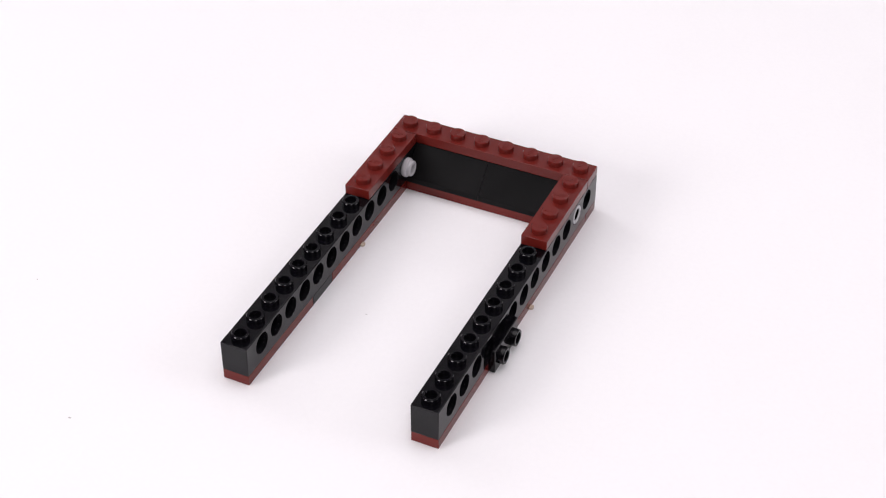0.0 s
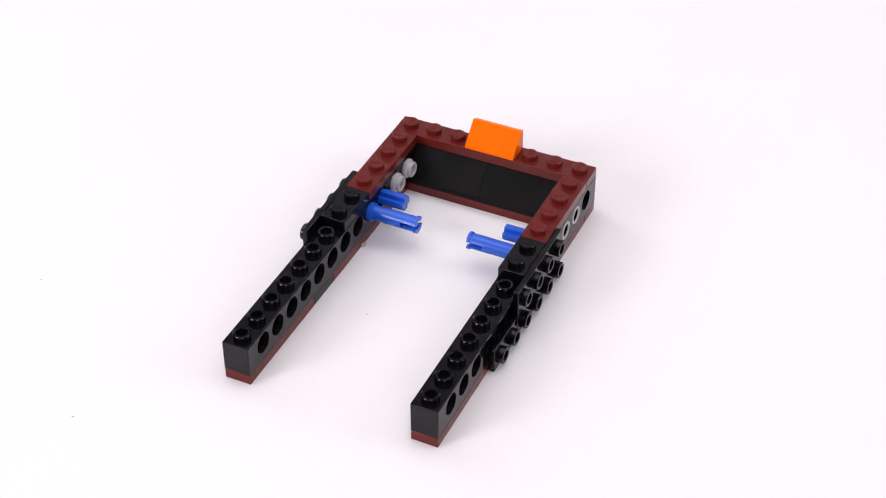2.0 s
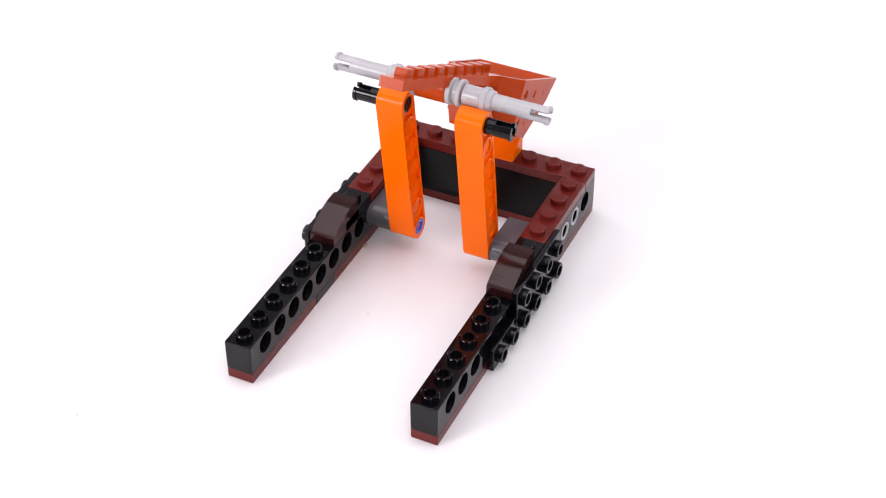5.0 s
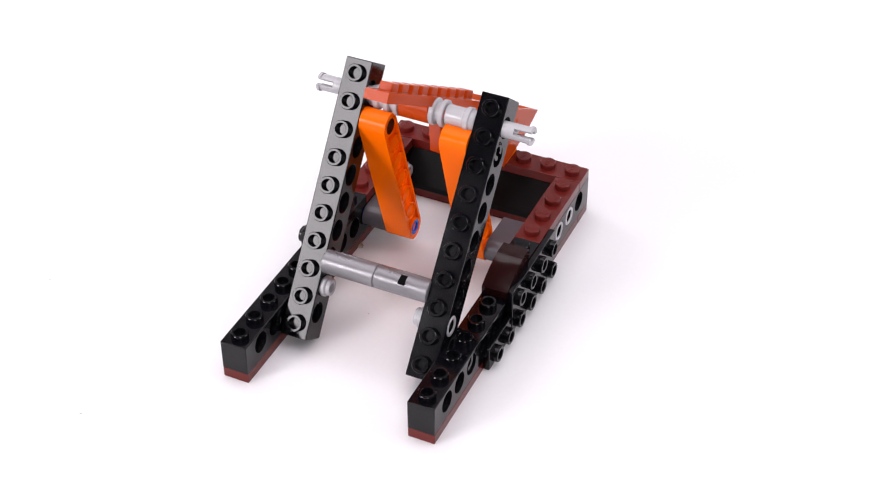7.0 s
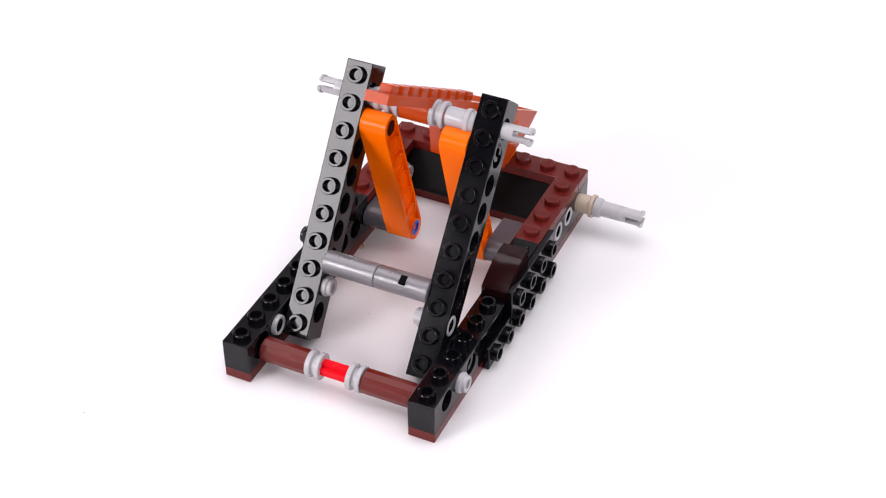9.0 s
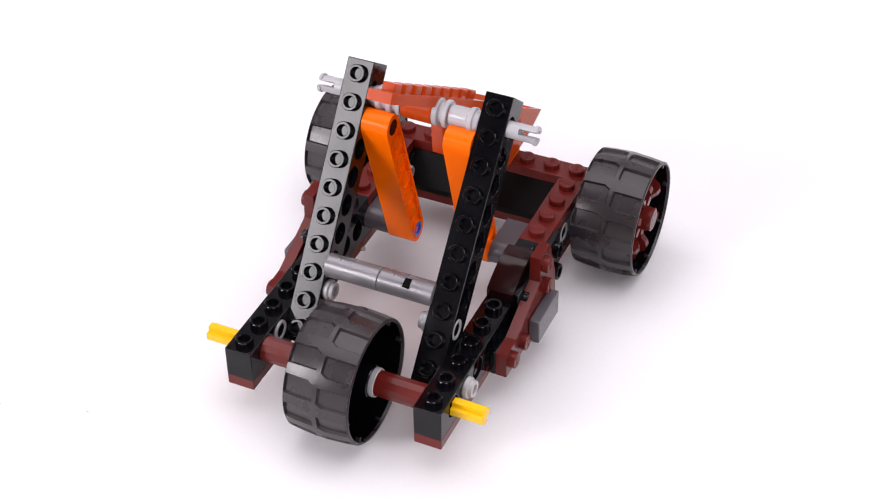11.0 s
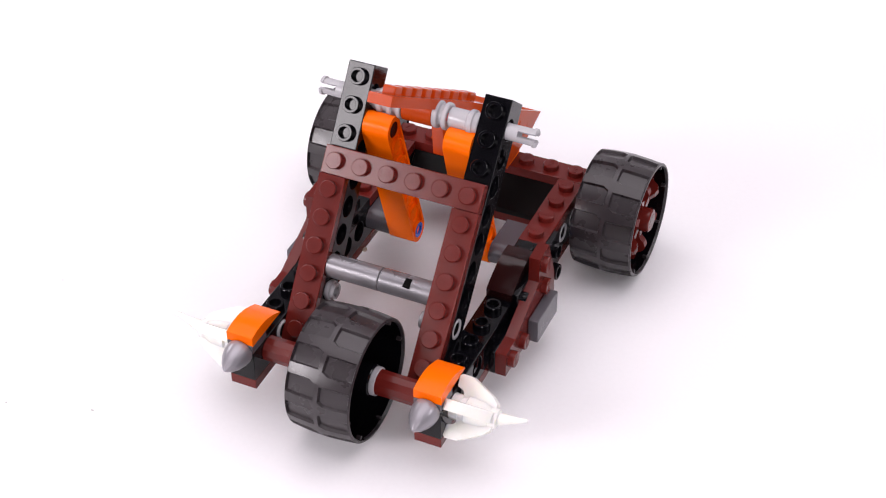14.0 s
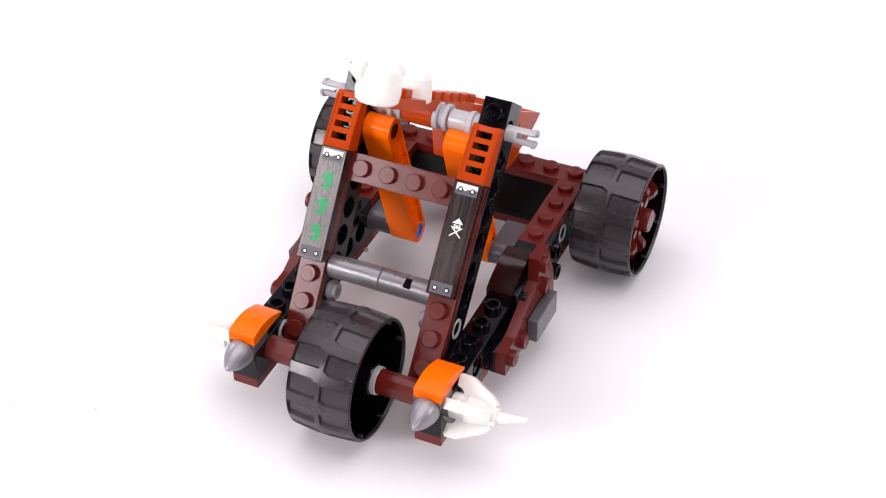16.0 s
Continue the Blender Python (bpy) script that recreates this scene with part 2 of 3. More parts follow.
def setting():
    """The white paper sweep, closed in by added walls and a ceiling out of view."""
    def sheet(name, x0, x1, y0, y1, z0, z1, label):
        bm = bmesh.new()
        bmesh.ops.create_cube(bm, size=1)
        for v in bm.verts:
            v.co = Vector((x0 + (v.co.x + .5) * (x1 - x0), y0 + (v.co.y + .5) * (y1 - y0), z0 + (v.co.z + .5) * (z1 - z0)))
        me = bpy.data.meshes.new(name)
        bm.to_mesh(me)
        bm.free()
        me.materials.append(PAPER if name in ("floor", "wall_north") else CEILING if name == "ceiling" else WALL)
        return tagged(new(name, me), label, name.split("_")[0], kind="structure")
    sheet("floor", -1.6, 1.6, -1.6, 1.6, -.02, 0, "seamless matt white paper table surface")
    # out of view: added surfaces that shape the reflections
    sheet("wall_north", -1.6, 1.6, 1.6, 1.62, -.02, 1.6, "unseen white wall added to brighten reflections")
    sheet("wall_south", -1.6, 1.6, -1.62, -1.6, -.02, 1.6, "unseen dim grey wall added to keep reflections dark")
    sheet("wall_west", -1.62, -1.6, -1.6, 1.6, -.02, 1.6, "unseen dim grey wall added to keep reflections dark")
    sheet("wall_east", 1.6, 1.62, -1.6, 1.6, -.02, 1.6, "unseen dim grey wall added to keep reflections dark")
    sheet("ceiling", -1.6, 1.6, -1.6, 1.6, 1.6, 1.62, "unseen pale grey ceiling added to brighten reflections")


def dust():
    """Specks of dust on the paper."""
    rnd = random.Random(4)
    for x, y, s in ((-3.6, -3.81, 1), (-6.58, -4.78, .9), (-8.7, 1.6, .7), (2.9, 4.9, .6)):
        bm = bmesh.new()
        bmesh.ops.create_icosphere(bm, subdivisions=2, radius=.0003 * s)
        for v in bm.verts:
            v.co *= 1 + rnd.uniform(-.25, .25)
            v.co = Vector((v.co.x * 1.3, v.co.y * .8, max(v.co.z, -.0001) * .4 + .00005))
        me = bpy.data.meshes.new("dust_speck")
        bm.to_mesh(me)
        bm.free()
        me.materials.append(SPECK)
        ob = tagged(new("dust_speck", me), "tiny grey speck of dust on white paper", "dust", group="dust on the paper")
        ob.location = (x * U, y * U, 0)


setting()
dust()

catapult = tagged(new("toy_catapult"), "toy catapult of brown, black and orange building bricks", "toy")


# ---- chassis ----
def chassis():
    beam = part("technic_beam", beam_mesh(14), BLACK, catapult, "black beam with pin holes and hollow studs", xf((0, 0, .4)))
    FLEX.append(beam)
    part("technic_beam", beam.data, None, catapult, "black beam with pin holes and hollow studs", xf((7, 0, .4)))
    # bottom plates
    for x, runs in ((0, ((0, 4.55, BROWN), (4.55, 6, BLACK), (6, 13, BROWN))), (7, ((0, 4, BROWN), (4, 6, BLACK), (6, 13, BROWN)))):
        for a, b, mat in runs:
            bm = bmesh.new()
            add_box(bm, .006, .994, .006, b - a - .006, 0, .4, .025)
            plate = part("bottom_plate", bm, mat, catapult, m=xf((x, a, 0)))
            if x == 0:
                FLEX.append(plate)
    part("rear_bottom_plate", plate_mesh(8, False), BROWN, catapult, m=xf((8, 13, 0), rz=90))
    bm = bmesh.new()
    add_box(bm, .006, 5.994, .1, .994, 0, .4, .025)
    part("rear_bottom_plate", bm, BROWN, catapult, m=xf((1, 12, 0)))
    # rear wall bricks
    for x in (1, 4):
        bm = bmesh.new()
        prism(bm, [(.06, 0), (1.99, 0), (1.99, 1.196), (.99, 1.196), (.06, .22)], .008, 2.992, YZ, .025)
        part("rear_slope", bm, TEXTURED_BLACK, catapult, "black slope brick with a fine textured face", xf((x, 12, .4)))
    # top plates
    top = part("rear_plate", plate_mesh(8), BROWN, catapult, "reddish brown plate with eight studs", xf((8, 13, 1.6), rz=90))
    side = part("side_plate", plate_mesh(4), BROWN, catapult, "reddish brown plate with four studs", xf((0, 9, 1.6)))
    part("side_plate", side.data, None, catapult, "reddish brown plate with four studs", xf((7, 9, 1.6)))
    # pegs under the chassis
    for x, y in ((1.02, 8.3), (8.02, 7.65)):
        bm = bmesh.new()
        lathe(bm, [(0, .0), (.09, .0), (.11, .03), (.11, .09), (.06, .11), (0, .11)], None, 20)
        part("foot_peg", bm, TAN, catapult, "pale translucent round foot", xf((x, y, 0)))


def ring_pin(bm, m, depth=.95):
    """The stop end of a pin: a flanged hollow ring."""
    lathe(bm, [(.27, -depth), (.27, 0), (.36, .0), (.38, .03), (.38, .14), (.36, .17), (.31, .19), (.31, .3), (.29, .33), (.2, .33), (.18, .31), (.18, -.3), (0, -.3)], m)


def flush_pin(bm, m):
    lathe(bm, [(.375, -.9), (.375, -.03), (.36, .012), (.27, .012), (.25, -.02), (.25, -.85), (0, -.85)], m)


def bore(pin, m):
    """A dark disc set in a pin's hollow in place of the shade there."""
    g = bmesh.new()
    lathe(g, [(.245, -.03), (.24, -.12), (0, -.13)], m)
    part("bore", g, SHADE_AND_OUTLINE, pin, "dark disc standing in for shade in the pin's hollow")


def frame_pins():
    for y, t in ((12, None), (11, .5)):
        bm = bmesh.new()
        ring_pin(bm, TO_X)
        part("pin", bm, LIGHT_GREY, catapult, "light grey hollow pin", xf((1, y, 1.125)), t)
        bm = bmesh.new()
        flush_pin(bm, TO_X)
        bore(part("pin", bm, LIGHT_GREY, catapult, "light grey hollow pin", xf((8, y, 1.125)), t), TO_X)
    # blue axle stubs and the long blue pins
    for s, x in ((1, 1), (-1, 7)):
        m = TO_X if s > 0 else TO_NX
        bm = bmesh.new()
        axle(bm, -.9, .98, m, .29, .12)
        part("axle_pin", bm, BLUE, catapult, "blue axle pin", xf((x, 10, 1.125)), .75)
        bm = bmesh.new()
        lathe(bm, [(.29, -.9), (.29, 0), (.36, 0), (.36, .15), (.29, .17), (.29, 1.1)], m)
        pin_half(bm, xf((s * 1.06, 0, 0)) @ m, .92)
        part("long_pin", bm, BLUE, catapult, "long blue pin with a slot", xf((x, 9, 1.125)), 1.65)


def orange_slope():
    bm = bmesh.new()
    prism(bm, [(.02, 0), (.98, 0), (.98, .80), (.80, .86), (.02, .09)], -.99, .99, xf((4, 13, 2)) @ YZ, .03)
    part("slope_brick", bm, ORANGE, catapult, "bright orange sloped brick", appear=.09)


def bracket(x, side):
    """A bracket: a short plate on the beam and a plate of two rows of hollow studs hanging down its outer side."""
    bm = bmesh.new()
    add_box(bm, x + .01, x + .99, 7.006, 8.994, 1.6, 2.0, .025)
    for y in (7.5, 8.5):
        solid_stud(bm, xf((x + .5, y, 2.0)))
    a, b = (x + 1, x + 1.22) if side > 0 else (x - .22, x)
    add_box(bm, a, b, 6.02, 9.98, .1, 2.0, .04)
    for y in (6.5, 7.5, 8.5, 9.5):
        for z in (1.5, .5):
            hollow_stud(bm, xf((b if side > 0 else a, y, z)) @ (TO_X if side > 0 else TO_NX))
    part("bracket", bm, BLACK, catapult, "black bracket with sideways hollow studs", appear=1.25)


def small_bracket(x, side, t):
    bm = bmesh.new()
    a, b = (x + 1.0, x + 1.22) if side > 0 else (x - .22, x)
    add_box(bm, a, b, 4.02, 5.98, .02, 1.0, .04)
    for y in (4.5, 5.5):
        hollow_stud(bm, xf((b if side > 0 else a, y, .5)) @ (TO_X if side > 0 else TO_NX))
    piece = part("bracket", bm, BLACK, catapult, "black bracket with two sideways studs", appear=t)
    if side < 0:
        FLEX.append(piece)


def elbow(x0, x1):
    """A dark grey connector that joins the two blue pins."""
    r = .45
    arc = [(9 + r * math.cos(math.radians(a)), r * math.sin(math.radians(a))) for a in range(270, 89, -18)]
    poly = arc + [(10.4, r), (10.45, r - .05), (10.45, -r)]
    bm = bmesh.new()
    prism(bm, poly, x0, x1, xf((0, 0, 1.125)) @ YZ, .02)
    part("connector", bm, DARK_GREY, catapult, "dark grey rounded connector", appear=2.1)


def wedge(x):
    """A dark brown slope that is curved down to the front."""
    pts = [(8, 0), (8, .86), (7.6, .86)] + [(7.6 - 1.5 * k / 8, .86 - .52 * (k / 8) ** 1.7) for k in range(1, 9)] + [(6.06, .3), (6.06, 0)]
    bm = bmesh.new()
    prism(bm, [(y, z) for y, z in pts], .01, .99, xf((x, 0, 1.6)) @ YZ, .02)
    part("curved_slope", bm, DARK_BROWN, catapult, "dark brown curved slope", appear=2.4)


def lift_arm(x0, pin_side):
    """A smooth seven-hole arm, standing on the blue pins: local y up along the arm."""
    bm = bmesh.new()
    r, L, segs = .485, 6, 14
    # outline of the arm with holes: rim wall plus sunk webs
    out = [(r * math.cos(math.pi + math.pi * k / segs), r * math.sin(math.pi + math.pi * k / segs)) for k in range(segs + 1)]
    out += [(r * math.cos(math.pi * k / segs), L + r * math.sin(math.pi * k / segs)) for k in range(segs + 1)]
    inn = [(.38 * x / r, (y if y < L / 2 else y - L) * .38 / r + (0 if y < L / 2 else L)) for x, y in out]
    n = len(out)
    ring = []
    for pts, h in ((inn, .12), (inn, .0), (out, .0)):
        ring.append([bm.verts.new((h, y, -z)) for z, y in pts])
    mid = [[bm.verts.new((h, y, -z)) for z, y in out] for h in (1.0,)]
    end = [[bm.verts.new((h, y, -z)) for z, y in inn] for h in (1.0, .88)]
    chain = ring + mid + end
    for a, b in zip(chain, chain[1:]):
        for i in range(n):
            bm.faces.new((a[i], a[(i + 1) % n], b[(i + 1) % n], b[i]))
    for face in (chain[0], chain[-1]):
        bm.faces.new(face)
    # hole collars and slanted webs between them
    for h0, h1 in ((.13, .005), (.87, .995)):
        for k in range(7):
            m = xf((0, k, 0)) @ TO_X
            lathe(bm, [(.37, h0), (.37, h1), (.30, h1), (.30, (h0 + h1) / 2), (.0, (h0 + h1) / 2)], m, 20)
    ob = part("lift_arm", bm, ORANGE, catapult, "smooth orange lift arm with seven holes")
    dark = bmesh.new()
    for h0, h1 in ((-.004, .3), (1.004, .7)):
        lathe(dark, [(.29, h0), (0, h0)], xf((0, 6, 0)) @ TO_X, 20)
    tip = part("pin_end", dark, BLACK, ob, "black pin end")
    LATER.append((tip, tip.matrix_basis.copy(), 3.15))
    blue = bmesh.new()
    for h0, h1 in ((1.006, .7),):
        lathe(blue, [(.3, h0), (.18, h0), (.17, h1), (0, h1)], TO_X, 20)
    part("pin_tip", blue, BLUE, ob, "blue pin end")
    pin = bmesh.new()
    if pin_side < 0:
        pin_half(pin, xf((0, 6, 0)) @ TO_NX, 1.0)
    else:
        pin_half(pin, xf((1, 6, 0)) @ TO_X, 1.0)
    pin_ob = part("black_pin", pin, BLACK, ob, "black split pin")
    LATER.append((pin_ob, pin_ob.matrix_basis.copy(), 3.15))
    end = 107.4 if pin_side < 0 else 106.0
    up = lambda a, dx=0: xf((x0 + dx, 9, 1.125), rx=a)
    MOVES.append((ob, 2.8, [(2.8, up(95.0, -.07)), (3.15, up(97.6)), (5.9, up(101.6)), (6.7, up(end)), (16, up(end))]))


POSTS = {"left": (1, (7.51, 8.49), 54.4), "right": (6, (7.77, 8.27), 50.6)}


def post_pose(which, da=0.0, up=0.0):
    x, (y, z), a = POSTS[which]
    d, n = (math.cos(radians(a)), math.sin(radians(a))), (-math.sin(radians(a)), math.cos(radians(a)))
    base = xf((x, y - 9.5 * d[0] - 1.4 * n[0], z - 9.5 * d[1] - 1.4 * n[1]), rx=a)
    if da or up:
        base = base @ xf((0, 5 + up, .6)) @ xf(rx=da) @ xf((0, -5, -.6))
    return base


def axis_early():
    """Where the throwing arm's axis lies before the posts are pressed down."""
    p = (post_pose("left", -8.8, .53) @ Vector((0, 9, .725)) + post_pose("right", -8.8, .53) @ Vector((0, 9, .725))) / 2
    return p.y, p.z


def bucket_arm():
    """The throwing arm: pivot at the origin, local y back along the arm, local z up."""
    bm = bmesh.new()
    # plank with a thickened side
    prism(bm, [(-.42, -4.45), (.42, -4.45), (.44, 1.4), (.8, 3.7), (-.8, 3.7), (-.44, 1.4)], .14, .5, None, .04)
    # rack of teeth
    for k in range(9):
        y = -3.6 + .9 * k
        add_box(bm, -.34, .14, y, y + .58, .45, .78, .05)
    # boss round the pivot
    lathe(bm, [(.3, .32), (.46, .32), (.48, .29), (.48, -.8), (.3, -.8), (.28, -.75), (.28, .25), (.3, .32)], TO_X)
    add_box(bm, -.9, .3, -.42, .42, 0, .3, .03)
    # open bucket: outer and inner shells
    def shell(g):
        rim = [(-1.5 + g, 4.1 + g, .5), (-.8, 3.5 + g, .5), (.8, 3.5 + g, .5), (1.6 - g, 4.1 + g, .5), (1.66 - g, 7.5 - g, .5), (-1.56 + g, 7.5 - g, .5)]
        mid = [(-1.4 + g, 4.2 + g, -.5), (-.75, 3.7 + g, -.5), (.75, 3.7 + g, -.5), (1.5 - g, 4.2 + g, -.5), (1.58 - g, 7.0 - g, -.4), (-1.48 + g, 7.0 - g, -.4)]
        low = [(-1.2 + g, 4.7 + g, -1.8 + g), (-.65, 4.4 + g, -1.8 + g), (.65, 4.4 + g, -1.8 + g), (1.3 - g, 4.7 + g, -1.8 + g), (1.38 - g, 5.9 - g, -1.8 + g), (-1.28 + g, 5.9 - g, -1.8 + g)]
        return [[bm.verts.new(p) for p in r] for r in (rim, mid, low)]
    A, B = shell(0), shell(.13)
    for S in (A, B):
        for a, b in zip(S, S[1:]):
            for i in range(6):
                bm.faces.new((a[i], a[(i + 1) % 6], b[(i + 1) % 6], b[i]))
        bm.faces.new(S[2])
    for i in range(6):
        bm.faces.new((A[0][i], A[0][(i + 1) % 6], B[0][(i + 1) % 6], B[0][i]))
    # short slanted ribs on the bucket's sides
    for s in (1, -1):
        for x, z, ys in ((1.53, -.05, (4.6, 5.5, 6.4)), (1.38, -1.15, (4.75, 5.4, 6.05))):
            for y in ys:
                add_box(bm, -.03, .03, -.02, .02, -.14, .14, .01, xf((s * (x + .05 * (s > 0)), y, z), rx=-14))
    ob = part("throwing_arm", bm, DARK_ORANGE, catapult, "dark orange throwing arm with teeth and open bucket")
    at = lambda y, z, a: xf((4, y, z), rx=-a)
    MOVES.append((ob, 3.2, [(3.2, xf((3.95, 8.6, 7.67), rx=-29)), (3.58, at(8.8, 7.68, 29)), (5.2, at(*axis_early(), 31)), (6.7, at(7.85, 7.5, 33.2)), (16, at(7.85, 7.5, 33.2))]))
    red = bmesh.new()
    axle(red, -1.9, 1.95, TO_X, .3, .13)
    r = part("axle", red, RED, ob, "red axle through the arm")
    LATER.append((r, r.matrix_basis.copy(), 3.6))
    for h, t in ((.33, 3.95), (-1.38, 4.5)):
        g = bmesh.new()
        bush(g, h, TO_X)
        b = part("bush", g, LIGHT_GREY, ob, "light grey axle bush")
        LATER.append((b, b.matrix_basis.copy(), t))
    for s, t in ((1, 4.8), (-1, 4.9)):
        g = bmesh.new()
        m = TO_X if s > 0 else TO_NX
        lathe(g, [(.2, .9), (.36, .9), (.37, .93), (.37, 1.55), (.43, 1.6), (.45, 1.64), (.45, 1.78), (.4, 1.82), (.36, 1.98), (.29, 2.02), (.29, 3.0), (.2, 3.0)], m)
        pin_half(g, xf((s * 3, 0, 0)) @ m, 1.05)
        b = part("long_pin", g, LIGHT_GREY, ob, "long light grey split pin")
        LATER.append((b, b.matrix_basis.copy(), t))


def posts():
    beam = beam_mesh(10)
    first = None
    for w, t in (("left", 5.3), ("right", 5.8)):
        ob = part("post_beam", beam if first is None else first.data, BLACK, catapult, "glossy black beam standing as a slanted post")
        first = first or ob
        a, b = post_pose(w, -8.8, .53), post_pose(w)
        MOVES.append((ob, t, [(t, a), (6.7, b), (16, b)]))
        # pins through the post
        s = 1 if w == "left" else -1
        g = bmesh.new()
        if s > 0:
            ring_pin(g, xf((1, 2, .725)) @ TO_X)
        else:
            flush_pin(g, xf((1, 2, .725)) @ TO_X)
            ring_pin(g, xf((0, 2, .725)) @ TO_NX)
        part("pin", g, LIGHT_GREY, ob, "light grey pin")
        if s < 0:
            bore(ob, xf((1, 2, .725)) @ TO_X)
        g = bmesh.new()
        pin_half(g, xf((0 if s > 0 else 1, 1, .725)) @ (TO_NX if s > 0 else TO_X), .95)
        part("black_pin", g, BLACK, ob, "black split pin")
    # silver cross tube in two lengths
    for x0, x1, slot in ((2.0, 4.0, False), (4.01, 6.05, True)):
        g = bmesh.new()
        lathe(g, [(.2, 0), (.40, 0), (.43, .03), (.43, x1 - x0 - .03), (.40, x1 - x0), (.2, x1 - x0)], TO_X, 28)
        tube = part("cross_tube", g, TUBE_GREY, catapult, "pearl dark grey tube joining the posts", xf((x0, 3.93, 2.95)))
        MOVES.append((tube, 5.5, [(5.5, xf((x0, 3.93, 3.72))), (6.7, xf((x0, 3.93, 2.95))), (16, xf((x0, 3.93, 2.95)))]))
        if slot:
            # no opening is cut: a dark block gives the slot's shade
            g = bmesh.new()
            add_box(g, .95, 1.2, -.26, .1, .36, .437, .01)
            part("slot", g, SHADE_AND_OUTLINE, tube, "dark block standing in for the shaded slot", xf(rx=20))


def front_axle():
    m = TO_X
    lie, up = xf((2.0, .68, .29), rz=1.5), xf((2.3, 1, 1.125))
    g = bmesh.new()
    axle(g, -.1, 3.6, m, .29, .13)
    ob = part("axle", g, RED, catapult, "red axle")
    low = xf((2.05, 1, .84))
    MOVES.append((ob, 7.4, [(7.4, lie), (8.2, low), (LIFT, up), (16, up)]))
    for h in (.72, 2.3):
        g = bmesh.new()
        bush(g, h, m)
        b = part("bush", g, LIGHT_GREY, ob, "light grey axle bush")
        LATER.append((b, b.matrix_basis.copy(), 7.75))
    for x0, x1 in ((1.0, 2.8), (4.92, 7.0)):
        g = bmesh.new()
        lathe(g, [(.2, 0), (.44, 0), (.46, .03), (.46, x1 - x0 - .03), (.44, x1 - x0), (.2, x1 - x0)], m, 12)
        for f in g.faces:
            f.smooth = False
        sleeve = part("axle_sleeve", g, BROWN, catapult, "reddish brown ribbed sleeve on the axle")
        MOVES.append((sleeve, 8.3, [(8.3, xf((x0, 1, .84))), (LIFT, xf((x0, 1, 1.125))), (16, xf((x0, 1, 1.125)))]))
    # pins in the beams beside the posts
    g = bmesh.new()
    ring_pin(g, TO_X)
    part("pin", g, LIGHT_GREY, catapult, "light grey hollow pin", xf((8, 2, 1.125)), 7.2)
    g = bmesh.new()
    flush_pin(g, xf((.05, 0, 0)) @ TO_X)
    bore(part("pin", g, LIGHT_GREY, catapult, "light grey hollow pin", xf((1, 2, 1.125)), 7.1), xf((.05, 0, 0)) @ TO_X)


# ---- wheels ----
def tyre_mesh(w, r=2.285):
    """A cup-shaped tyre with two offset rows of sunk tread pockets; axis along local z, width w, open at +z."""
    g = bmesh.new()
    n, depth, half = 13, .125, w / 2
    fr = [0, .045, .17, .33, .5, .615, .66, .82]
    zs = [-.01, .065, .105, .25, .6, .925, .965, 1.0]
    for row in (-1, 1):
        cols = []
        for k in range(n):
            for j, f in enumerate(fr):
                col = []
                for i, z in enumerate(zs):
                    # one inner corner of each pocket is cut off
                    cut = (-.10 if j in (4, 5, 6) else 0) if i in (1, 2) else 0
                    t = 2 * math.pi * (k + f + cut + (.5 if row > 0 else 0)) / n * row
                    rad = r - .09 * z * z - (.07 if i == len(zs) - 1 else 0)
                    sunk = 1 <= j <= 5 and 2 <= i <= 5
                    if j in (1, 5) or i in (2, 5):
                        rad -= depth * .9 if sunk else 0
                    elif sunk:
                        rad -= depth
                    col.append(g.verts.new((rad * math.cos(t), rad * math.sin(t), half + row * z * half)))
                cols.append(col)
        for a, b in zip(cols, cols[1:] + cols[:1]):
            for i in range(len(zs) - 1):
                f = g.faces.new((a[i], b[i], b[i + 1], a[i + 1]))
    ro = r - .19
    lathe(g, [(ro, w), (ro + .07, w), (r - .15, w - .04)], None, 64)
    lathe(g, [(ro, w), (ro - .01, w - .06), (ro - .02, w - .1)], None, 64)
    lathe(g, [(ro, .04), (ro, 0), (r - .1, .03)], None, 64)
    for k in range(8):
        add_box(g, ro - .16, ro + .02, -.05, .05, w - .24, w - .06, .015, Matrix.Rotation(2 * math.pi * k / 8, 4, "Z"))
    return g


def well_mesh(w, r=2.285):
    """The hollow inside of the tyre with its closed back."""
    g = bmesh.new()
    ro = r - .19
    lathe(g, [(ro - .02, w - .1), (ro - .03, .55), (.5, .5), (.5, .06), (ro, .04)], None, 64)
    return g


def rim_mesh(w):
    g = bmesh.new()
    lathe(g, [(.47, .3), (.47, w - .1), (.44, w + .06), (.40, w + .09), (0, w + .09)], None, 24)
    return g


def rim_ring_mesh(w):
    g = bmesh.new()
    lathe(g, [(1.05, .35), (1.05, w - .75), (.98, w - .7), (.9, w - .75), (.9, .35), (1.05, .35)], None, 32)
    return g


def spoke_mesh(w):
    """One spoke: a thick inner block on a thinner arm that runs out to the tyre."""
    g = bmesh.new()
    pts = [(.4, w - 1.1), (1.95, w - 1.1), (1.95, w - .45), (1.6, w - .4), (1.42, w - .12), (1.25, w - .06), (1.05, w - .12), (.85, w - .3), (.4, w - .3)]
    prism(g, pts, -.14, .14, Matrix(((1, 0, 0, 0), (0, 0, -1, 0), (0, 1, 0, 0), (0, 0, 0, 1))), .05)
    return g


def hub_mesh(w):
    g = bmesh.new()
    lathe(g, [(.3, .3), (.3, w - .12), (.52, w - .12), (.56, w - .16), (.56, .7), (1.9, .7), (1.9, .56), (.5, .52), (.3, .3)], None, 32)
    return g


